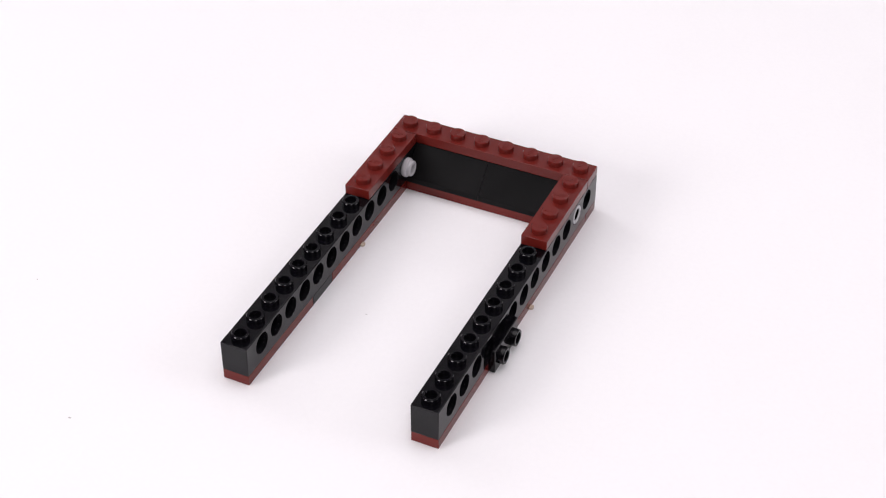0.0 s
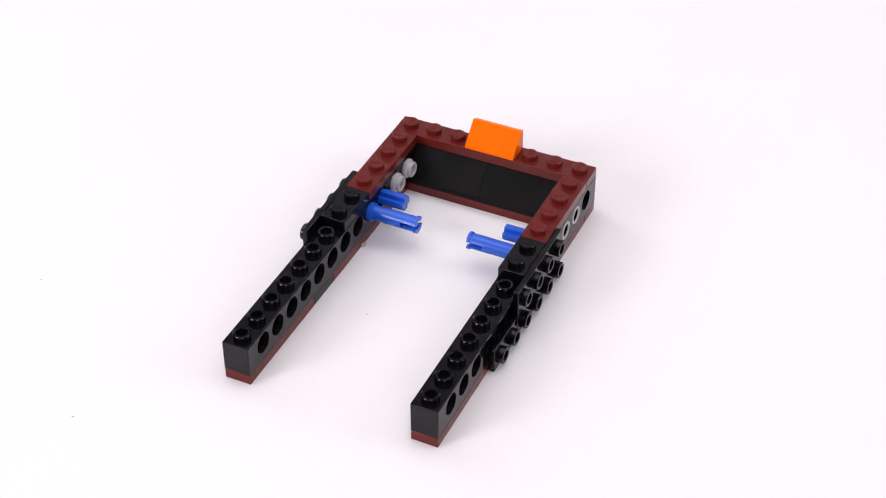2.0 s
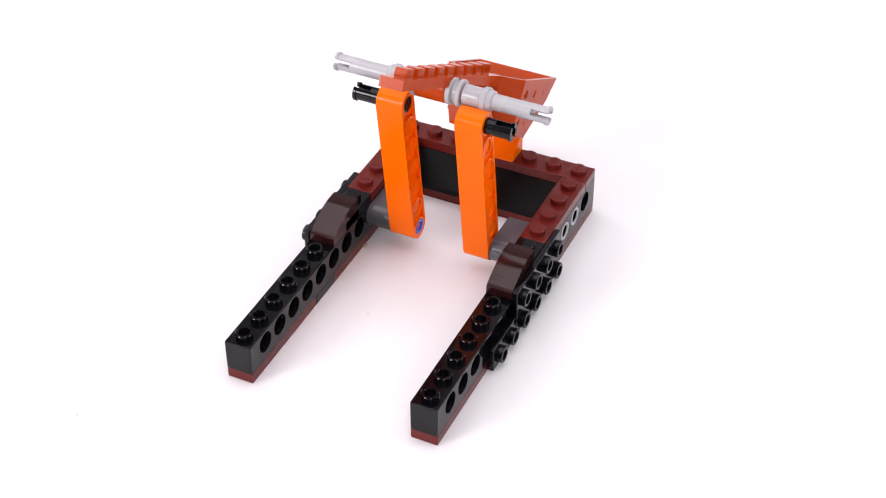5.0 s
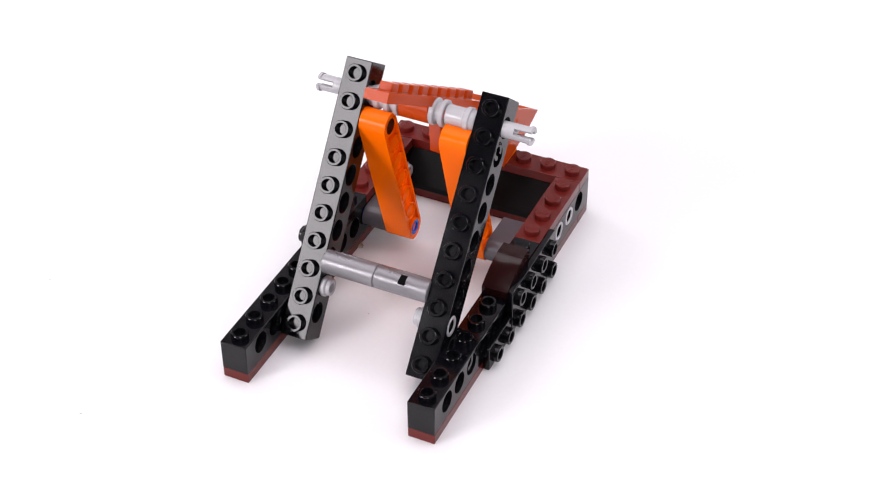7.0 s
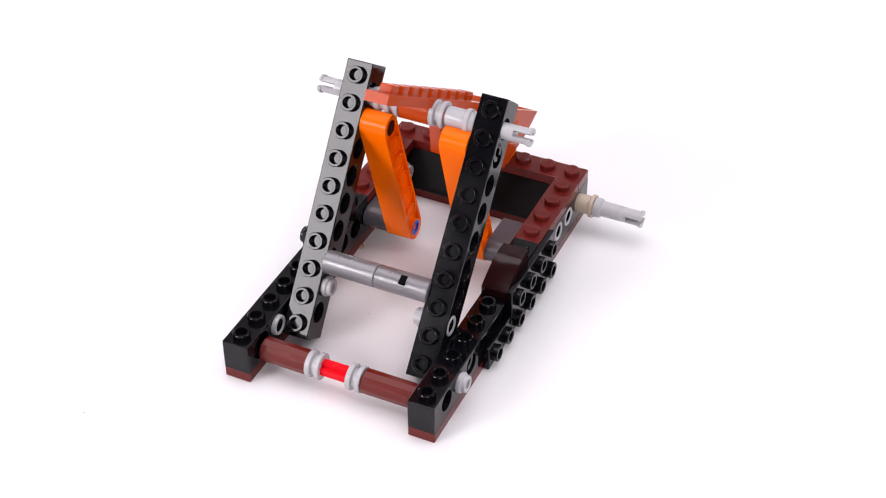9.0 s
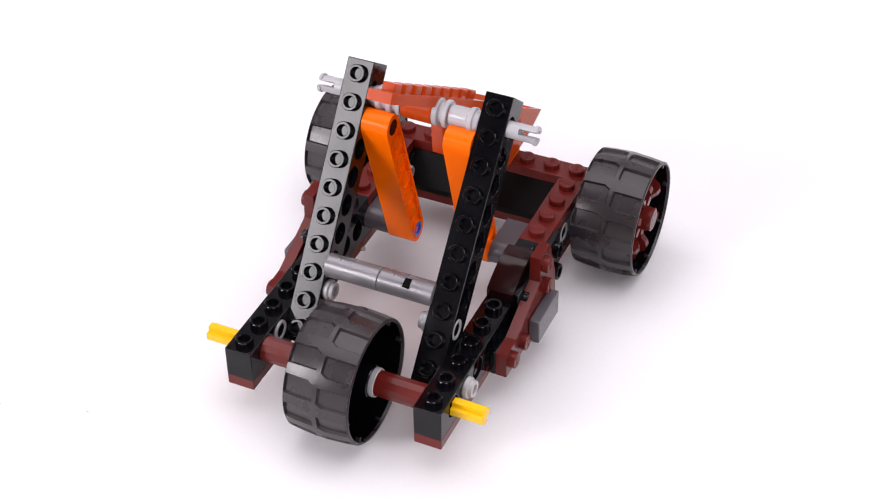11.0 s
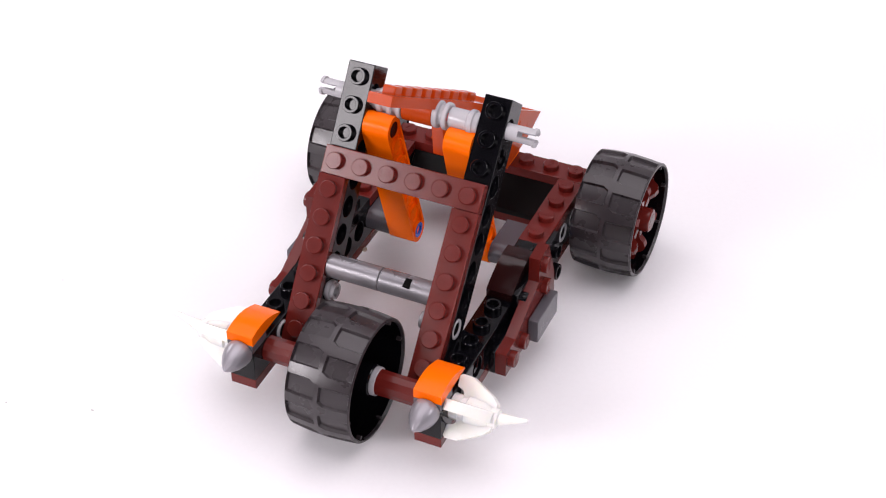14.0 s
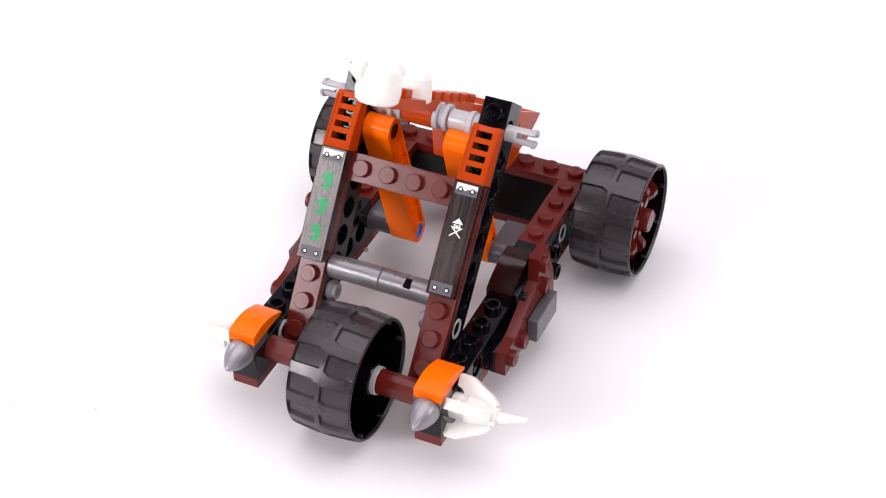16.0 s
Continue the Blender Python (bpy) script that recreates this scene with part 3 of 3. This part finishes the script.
def wheels():
    w = 2.4
    tyre = well = spoke = None
    for x, y, face, t in ((8.3, 13, TO_X, LIFT), (-.3, 13, TO_NX, LIFT), (2.8, 1, TO_X, LIFT)):
        rim = part("wheel", rim_mesh(w) if y > 5 else hub_mesh(w), BROWN if y > 5 else BLACK, catapult, "reddish brown spoked wheel" if y > 5 else "black wheel hub", xf((x, y, 1.125)) @ face, t)
        tyre = part("tyre", tyre_mesh(w) if tyre is None else tyre.data, TYRE, rim, "dark grey plastic tyre with block tread", Matrix.Rotation(.12, 4, "Z"))
        # same plastic as the tyre, coloured black for the shade inside
        well = part("tyre_well", well_mesh(w) if well is None else well.data, BLACK, rim, "hollow inside of the tyre, blackened for its shade")
        if y > 5:
            part("rim_ring", rim_ring_mesh(w), BROWN, rim)
            for k in range(6):
                spoke = part("spoke", spoke_mesh(w) if spoke is None else spoke.data, BROWN, rim, m=Matrix.Rotation(math.pi / 3 * k, 4, "Z"))
            # black cross on the hub's face for the shade of its axle hole
            g = bmesh.new()
            axle(g, w + .07, w + .094, Matrix.Rotation(.4, 4, "Z"), .26, .09)
            part("axle_hole", g, BLACK, rim, "dark cross standing in for the shaded axle hole")
    # hub ring on the front wheel
    g = bmesh.new()
    lathe(g, [(.44, 0), (.49, 0), (.51, .03), (.51, .18), (.49, .2), (.44, .2)], TO_X)
    part("hub_ring", g, LIGHT_GREY, catapult, "light grey hub ring", xf((5.08, 1, 1.125)), LIFT)
    # the rear axle pins
    for s, x, t in ((1, 8, 8.75), (-1, 0, 9.3)):
        m = TO_X if s > 0 else TO_NX
        g = bmesh.new()
        lathe(g, [(.29, -.9), (.29, 0), (.37, .0), (.37, .5), (.45, .55), (.45, .68), (.3, .7), (.3, .72)], m)
        a = part("axle_pin", g, TAN, catapult, "tan axle pin", xf((x, 13, 1.125)), t)
        g = bmesh.new()
        lathe(g, [(.3, .7), (.38, .72), (.38, .95), (.3, 1.0), (.3, 1.8)], m)
        pin_half(g, xf((s * 1.7, 0, 0)) @ m, .93)
        part("long_pin", g, LIGHT_GREY, catapult, "long light grey split pin", xf((x, 13, 1.125)), t + .15)


def side_armour(side):
    """Stepped brown plates on the bracket's studs with a dark grey tile below."""
    x = 8.22 if side > 0 else -.22
    flip = Matrix.Identity(4) if side > 0 else Matrix.Diagonal((-1, 1, 1, 1))
    def put(name, bm, mat, label, t, x_, studs=()):
        for y, z in studs:
            solid_stud(bm, xf((.4, y, z)) @ TO_X)
        if side < 0:
            for v in bm.verts:
                v.co.x *= -1
        part(name, bm, mat, catapult, label, xf((x_, 0, 0)), t)
    g = bmesh.new()
    prism(g, [(4.04, .02), (4.04, 1.0), (4.9, 1.05), (7.0, 2.0), (7.02, 3.0), (7.9, 3.05), (8.5, 1.4), (8.6, .02)], 0, .4, YZ, .03)
    put("wedge_plate", g, BROWN, "reddish brown angled plate on its edge", 9.6, x, ((4.5, .5), (5.5, .5), (7.45, 2.5), (7.5, 1.5)))
    g = bmesh.new()
    add_box(g, .41, .8, 6.02, 7.9, .08, 1.05, .04)
    put("tile", g, DARK_GREY, "dark bluish grey tile on its edge", 9.8, x)


def front_spikes():
    for x, s in ((0, -1), (7, 1)):
        # yellow axle stub
        g = bmesh.new()
        axle(g, 0, 1.15, TO_X if s > 0 else TO_NX, .3, .13)
        part("axle_pin", g, YELLOW, catapult, "yellow axle pin", xf((x + (1 if s > 0 else 0), 1, 1.125)), 10.9)
        # grey clip plate and silver cone
        g = bmesh.new()
        add_box(g, .01, .99, .01, 1.0, 0, .35, .03)
        plate = part("cap_plate", g, DARK_GREY, catapult, "dark grey plate at the beam's front end", xf((x, 0, 1.6)), 11.75)
        g = bmesh.new()
        lathe(g, [(.0, -.02), (.47, .0), (.49, .1), (.47, .3), (.40, .55), (.27, .8), (.12, 1.0), (.05, 1.06), (0, 1.07)], TO_NY, 28)
        part("spike_cone", g, SILVER, catapult, "pearl silver pointed cone", xf((x + .5, 0, 1.6)), 11.75)
        # orange curved cap
        pts = [(0, 0), (0, .44)] + [(.1 * k, .44 + .12 * math.sin(math.pi * min(1, .1 * k / 1.25))) if .1 * k < .65 else (.1 * k, .06 + .5 * math.cos(math.pi / 2 * (.1 * k - .65) / 1.3)) for k in range(1, 20)] + [(1.95, .05), (1.95, 0)]
        g = bmesh.new()
        prism(g, [(y, z * .82) for y, z in pts], 0.005, .995, YZ, .025)
        part("curved_slope", g, ORANGE, catapult, "bright orange curved slope", xf((x, .04, 1.93)), 12.1)
        # white claw with a horn
        g = bmesh.new()
        lathe(g, [(.0, -.02), (.44, -.02), (.46, .02), (.46, .3), (.42, .33), (.42, .5), (.5, .55), (.46, 1.1), (.36, 1.35), (.38, 1.38), (.34, 1.62), (.22, 1.66)], None, 20)
        for k in range(4):
            m = Matrix.Rotation(math.pi / 2 * k + math.pi / 4, 4, "Z")
            fin = [(.3, 1.52), (.46, 1.5), (.66, 1.28), (1.08, .46), (1.1, .08), (1.02, .0), (.66, .02), (.58, .24), (.5, .3), (.3, .3)]
            prism(g, fin, -.19, .19, m @ Matrix(((1, 0, 0, 0), (0, 0, -1, 0), (0, 1, 0, 0), (0, 0, 0, 1))), .015)
        claw = part("claw", g, WHITE, catapult, "off-white four-finned claw piece", xf((x + (1.0 if s > 0 else 0), 1, 1.1)) @ (TO_X if s > 0 else TO_NX), 12.55)
        g = bmesh.new()
        prof = [(.24, 1.55), (.22, 1.75), (.16, 2.05), (.11, 2.35), (.08, 2.6), (.06, 2.66), (0, 2.68)]
        lathe(g, prof, None, 20)
        for v in g.verts:
            v.co.x -= s * .34 * (max(0, v.co.z - 1.55) / 1.13) ** 1.15
        h = part("horn", g, WHITE, claw, "white tapered horn")
        LATER.append((h, h.matrix_basis.copy(), 12.75))


def settle(ob, m, tilt, t):
    """Puts a plate on at the time t; it sits slightly tilted until it is pressed flat at the end."""
    loose = m @ xf((.5, 0, 0)) @ xf(ry=tilt) @ xf((-.5, 0, 0))
    rows = [(t, m), (14.0, loose)] if t < 13.8 else [(t, loose)]
    MOVES.append((ob, t, rows + [(15.3, m), (16, m)]))


def post_panels():
    """Brown plates, printed tiles, the cross plate and grilles on the posts."""
    for w, t0 in (("left", 0.0), ("right", 0.0)):
        base = post_pose(w)
        on = lambda y, z, m=None: base @ xf((0, y, z)) @ (m or Matrix())
        plate = part("post_plate", plate_mesh(6), BROWN, catapult, "reddish brown plate on the post")
        settle(plate, on(0, 1.2), 3.6 if w == "left" else 0, 13.15)
        # printed tile
        tile = bmesh.new()
        add_box(tile, .0, 1.0, .01, 3.99, 0, .4, .03)
        tile_ob = part("printed_tile", tile, DARK_BROWN, catapult, "dark wood printed tile with riveted ends")
        settle(tile_ob, on(3.0, 1.6), 4.2 if w == "left" else 0, 14.05)
        g = bmesh.new()
        add_box(g, .14, .86, .1, 3.9, .396, .404, 0)
        part("wood_print", g, WOOD, tile_ob, "dark wood grain print")
        for y0, y1 in ((.08, .48), (3.52, 3.92)):
            g = bmesh.new()
            add_box(g, .1, .9, y0, y1, .398, .408, 0)
            part("metal_print", g, PRINT_GREY, tile_ob, "grey metal strap print")
            for x in (.28, .72):
                g = bmesh.new()
                lathe(g, [(.095, .4), (.095, .4135), (0, .4135)], xf((x, (y0 + y1) / 2 - .02, 0)), 14)
                ring = part("rivet_ring_print", g, SHADE_AND_OUTLINE, tile_ob, "dark rivet outline")
                g = bmesh.new()
                lathe(g, [(.055, .4), (.055, .4165), (0, .4165)], xf((x, (y0 + y1) / 2 - .02, 0)), 12)
                part("rivet_print", g, PRINT_WHITE, tile_ob)
        g = bmesh.new()
        prism(g, [(.12, 3.9), (.12, 3.66), (.2, 3.7), (.3, 3.62), (.36, 3.72), (.46, 3.66), (.56, 3.74), (.66, 3.7), (.76, 3.78), (.88, 3.74), (.88, 3.9)], .4, .411)
        part("glint_print", g, PRINT_WHITE, tile_ob, "white edge print")
        if w == "left":
            for y in (1.0, 1.95, 2.85):
                g = bmesh.new()
                flame = [(-.2, -.22), (-.08, -.34), (.08, -.35), (.2, -.22), (.22, -.04), (.17, .08), (.3, .2), (.16, .2), (.12, .36), (.02, .25), (-.1, .24), (-.17, .1), (-.28, .0), (-.16, .02), (-.04, -.02), (.04, -.1), (-.04, -.14), (-.1, -.2), (-.02, -.26)]
                prism(g, [(x * .92, y_ * .98) for x, y_ in flame], .4, .412, xf((.5, y, 0)))
                part("flame_print", g, GREEN, tile_ob, "green flame print")
        else:
            g = bmesh.new()
            y = 2.45
            prism(g, [(-.2, .08), (.2, .08), (0, .28)], .4, .412, xf((.5, y, 0)))
            for dx in (-.09, 0, .09):
                add_box(g, .47 + dx, .53 + dx, y - .1, y + .05, .4, .412, 0)
            add_box(g, .38, .62, y - .06, y - .03, .4, .412, 0)
            for a in (40, -40):
                prism(g, [(-.26, -.02), (.26, -.02), (.26, .02), (-.26, .02)], .4, .413, xf((.5, y - .2, 0), rz=a))
            part("emblem_print", g, PRINT_WHITE, tile_ob, "small white emblem")
        # orange grille slope
        g = bmesh.new()
        side = [(0, 0), (2, 0), (2, .35), (1.85, .5), (.0, .72)]
        lip = [(.02, .6), (1.83, .45), (1.85, .53), (.02, .75)]
        prism(g, side, .0, .21, YZ, .015)
        prism(g, side, .79, 1.0, YZ, .015)
        prism(g, lip, .01, .07, YZ, .01)
        prism(g, lip, .93, .99, YZ, .01)
        prism(g, [(.0, .1), (.07, .1), (.07, .745), (.0, .755)], .05, .95, YZ, .01)
        for y, y_ in ((.02, .30), (.53, .72), (.94, 1.13), (1.35, 1.54), (1.77, 1.98)):
            top = .70 - .115 * y
            prism(g, [(y, .15), (y_, .15), (y_, top - .115 * (y_ - y) if y < 1.7 else .36), (y, top)], .2, .8, YZ, .0)
        part("grille_slope", g, DARK_ORANGE, catapult, "dark orange grille brick", on(7.0, 1.2), 14.4)
    # cross plate between the posts
    a, b = post_pose("left"), post_pose("right")
    mid = (a @ Vector((0, 6.5, 1.6)) + b @ Vector((0, 6.5, 1.6))) / 2
    ang = (POSTS["left"][2] + POSTS["right"][2]) / 2
    g = bmesh.new()
    add_box(g, 1.02, 6.98, -.5, .5, -.4, .0, .025)
    for k in range(6):
        solid_stud(g, xf((1.5 + k, 0, 0)))
    part("cross_plate", g, BROWN, catapult, "reddish brown cross plate with studs", xf((0, mid.y, mid.z), rx=ang), 13.65)


def white_piece():
    """A rounded white piece set on the throwing arm's rack."""
    g = bmesh.new()
    lathe(g, [(0, 0), (.62, 0), (.68, .07), (.66, .5), (.58, .85), (.4, 1.05), (.26, 1.12), (0, 1.14)], None, 28)
    lathe(g, [(.0, .0), (.3, .0), (.32, .3), (.27, .55), (.14, .7), (0, .74)], xf((-.4, -.3, .7), rx=20, ry=-30), 20)
    lathe(g, [(0, 0), (.5, 0), (.56, .06), (.54, .4), (.4, .66), (.2, .74), (0, .76)], xf((-.72, -.25, 0)), 24)
    add_box(g, -.75, .2, -.6, .2, .05, .5, .1)
    piece = part("round_piece", g, WHITE, catapult, "off-white rounded piece on the arm", xf((3.8, 7.0, 8.5), rx=-20), 15.05)
    g = bmesh.new()
    lathe(g, [(0, .02), (.13, .02), (.15, 0), (.15, -.1)], xf((-.42, -.62, .98), rx=62, ry=-10), 16)
    part("peg_hole", g, TAN, piece, "tan peg in its side")
    g = bmesh.new()
    lathe(g, [(0, -.2), (.6, -.2), (.72, -.1), (.76, .2), (.74, .55), (.66, .9), (.45, 1.12), (.2, 1.2), (0, 1.22)], None, 28)
    lathe(g, [(0, 0), (.26, 0), (.3, .05), (.27, .5), (.15, .62), (0, .64)], xf((-.4, -.3, .6), rx=35, ry=-35), 20)
    part("round_end_piece", g, WHITE, catapult, "off-white rounded piece on the arm's end", xf((3.9, 4.3, 10.35), rx=-25), 15.95)


chassis()
frame_pins()
orange_slope()
small_bracket(7, 1, None)
small_bracket(0, -1, None)
bracket(7, 1)
bracket(0, -1)
elbow(1.0, 2.0)
elbow(6.0, 7.0)
wedge(0)
wedge(7)
lift_arm(2.0, -1)
lift_arm(5.0, 1)
bucket_arm()
posts()
front_axle()
wheels()
side_armour(1)
side_armour(-1)
front_spikes()
post_panels()
white_piece()

# small nudges of the whole toy, and the lift when its wheels are on
PLACES = [(0, (0, 0, 0, 0)), (4.2, (0, .02, 0, .2)), (6.3, (-.09, -.035, 0, .2)), (6.6, (-.09, -.035, 0, .2)), (6.9, (-.085, -.075, 0, .5)), (9.3, (-.066, -.07, 0, .6)),
          (LIFT, (.772, -1.365, 1.135, 1.29)), (16, (.772, -1.365, 1.135, 1.29))]


def place(v):
    x, y, z, a = v
    m = xf((4 + x, y, z), rz=a) @ xf((-4, 0, 0))
    m.translation *= U
    return m


def steps(rows):
    """Rows that hold each pose until the next one and then change at once, as the toy is built."""
    s, out = 1 / FPS, [rows[0]]
    for (t0, a), (t1, b) in zip(rows, rows[1:]):
        if t0 + 3 * s < t1:
            out.append((t0 + s, a))
        if t1 - 2 * s > t0 + 1.5 * s:
            out.append((t1 - 2 * s, a))
        if t1 - s > t0 + .5 * s:
            out.append((t1 - s, a))
        out.append((t1, b))
    return out


def motions():
    """The toy's own moves; pieces wait on the paper behind the camera until they are put on."""
    walk(catapult, steps([(t, place(v)) for t, v in PLACES if t not in (4.2, 6.6, 9.3)]))
    lifted = place(PLACES[-1][1]).inverted() @ place(PLACES[-2][1])
    # the beam beside the first post is pushed outwards until the wheels are on
    spread = xf((.5 * U, 13 * U, 0)) @ xf(rz=-.42) @ xf((-.5 * U, -13 * U, 0))
    for ob in FLEX:
        m = ob.matrix_basis.copy()
        walk(ob, steps([(0, m), (5.3, spread @ m), (LIFT, m), (16, m)]))
    bpy.context.view_layer.update()
    todo = [(ob, t, [(t, m), (16, m)], True) for ob, m, t in LATER]
    for ob, t, rows in [(o, t, r) for o, t, r in MOVES]:
        out = []
        for when, m in rows:
            m = m.copy()
            m.translation *= U
            out.append((when, m))
        todo.append((ob, t, out, False))
    for i, (ob, t, rows, _) in enumerate(todo):
        m = rows[0][1]
        top = ob
        while top.parent and top.parent is not catapult:
            top = top.parent
        col, line = i % 14, i // 14
        if top is ob:
            low = min(((m @ Vector(c)).z for c in ob.bound_box))
            kids = [m @ k.matrix_basis @ Vector(c) for k in ob.children for c in k.bound_box]
            low = min([low] + [v.z for v in kids])
            centre = m @ (sum((Vector(c) for c in ob.bound_box), Vector()) / 8)
            shift = Vector((-.35 + .06 * col - centre.x, -.55 - .075 * line - centre.y, -low))
        else:
            shift = None
        if shift is not None:
            park = Matrix.Translation(shift) @ m
            rows_ = [(0, park)]
            if t > LIFT:
                rows_.append((LIFT, lifted @ park))
        else:
            # a part of a moving part waits behind the camera in that part's own space
            up = parent_at(ob.parent, t)
            at = up @ m
            low = min((at @ Vector(c)).z for c in ob.bound_box)
            park = Matrix.Translation(Vector((-.2 + .03 * col - at.translation.x, -.75 - .04 * line - at.translation.y, -low))) @ at
            rows_ = [(0, up.inverted() @ park)]
        rows_ += rows
        if rows_[-1][0] < 16:
            rows_.append((16, rows_[-1][1]))
        walk(ob, steps(rows_))


def parent_at(parent, t):
    """The pose of a moving part, under the toy, at the time t."""
    for ob, _, rows in MOVES:
        if ob is parent:
            m = [m for when, m in rows if when <= t + 1e-6][-1:] or [rows[0][1]]
            m = m[0].copy()
            m.translation *= U
            return m
    return parent.matrix_basis.copy()


motions()
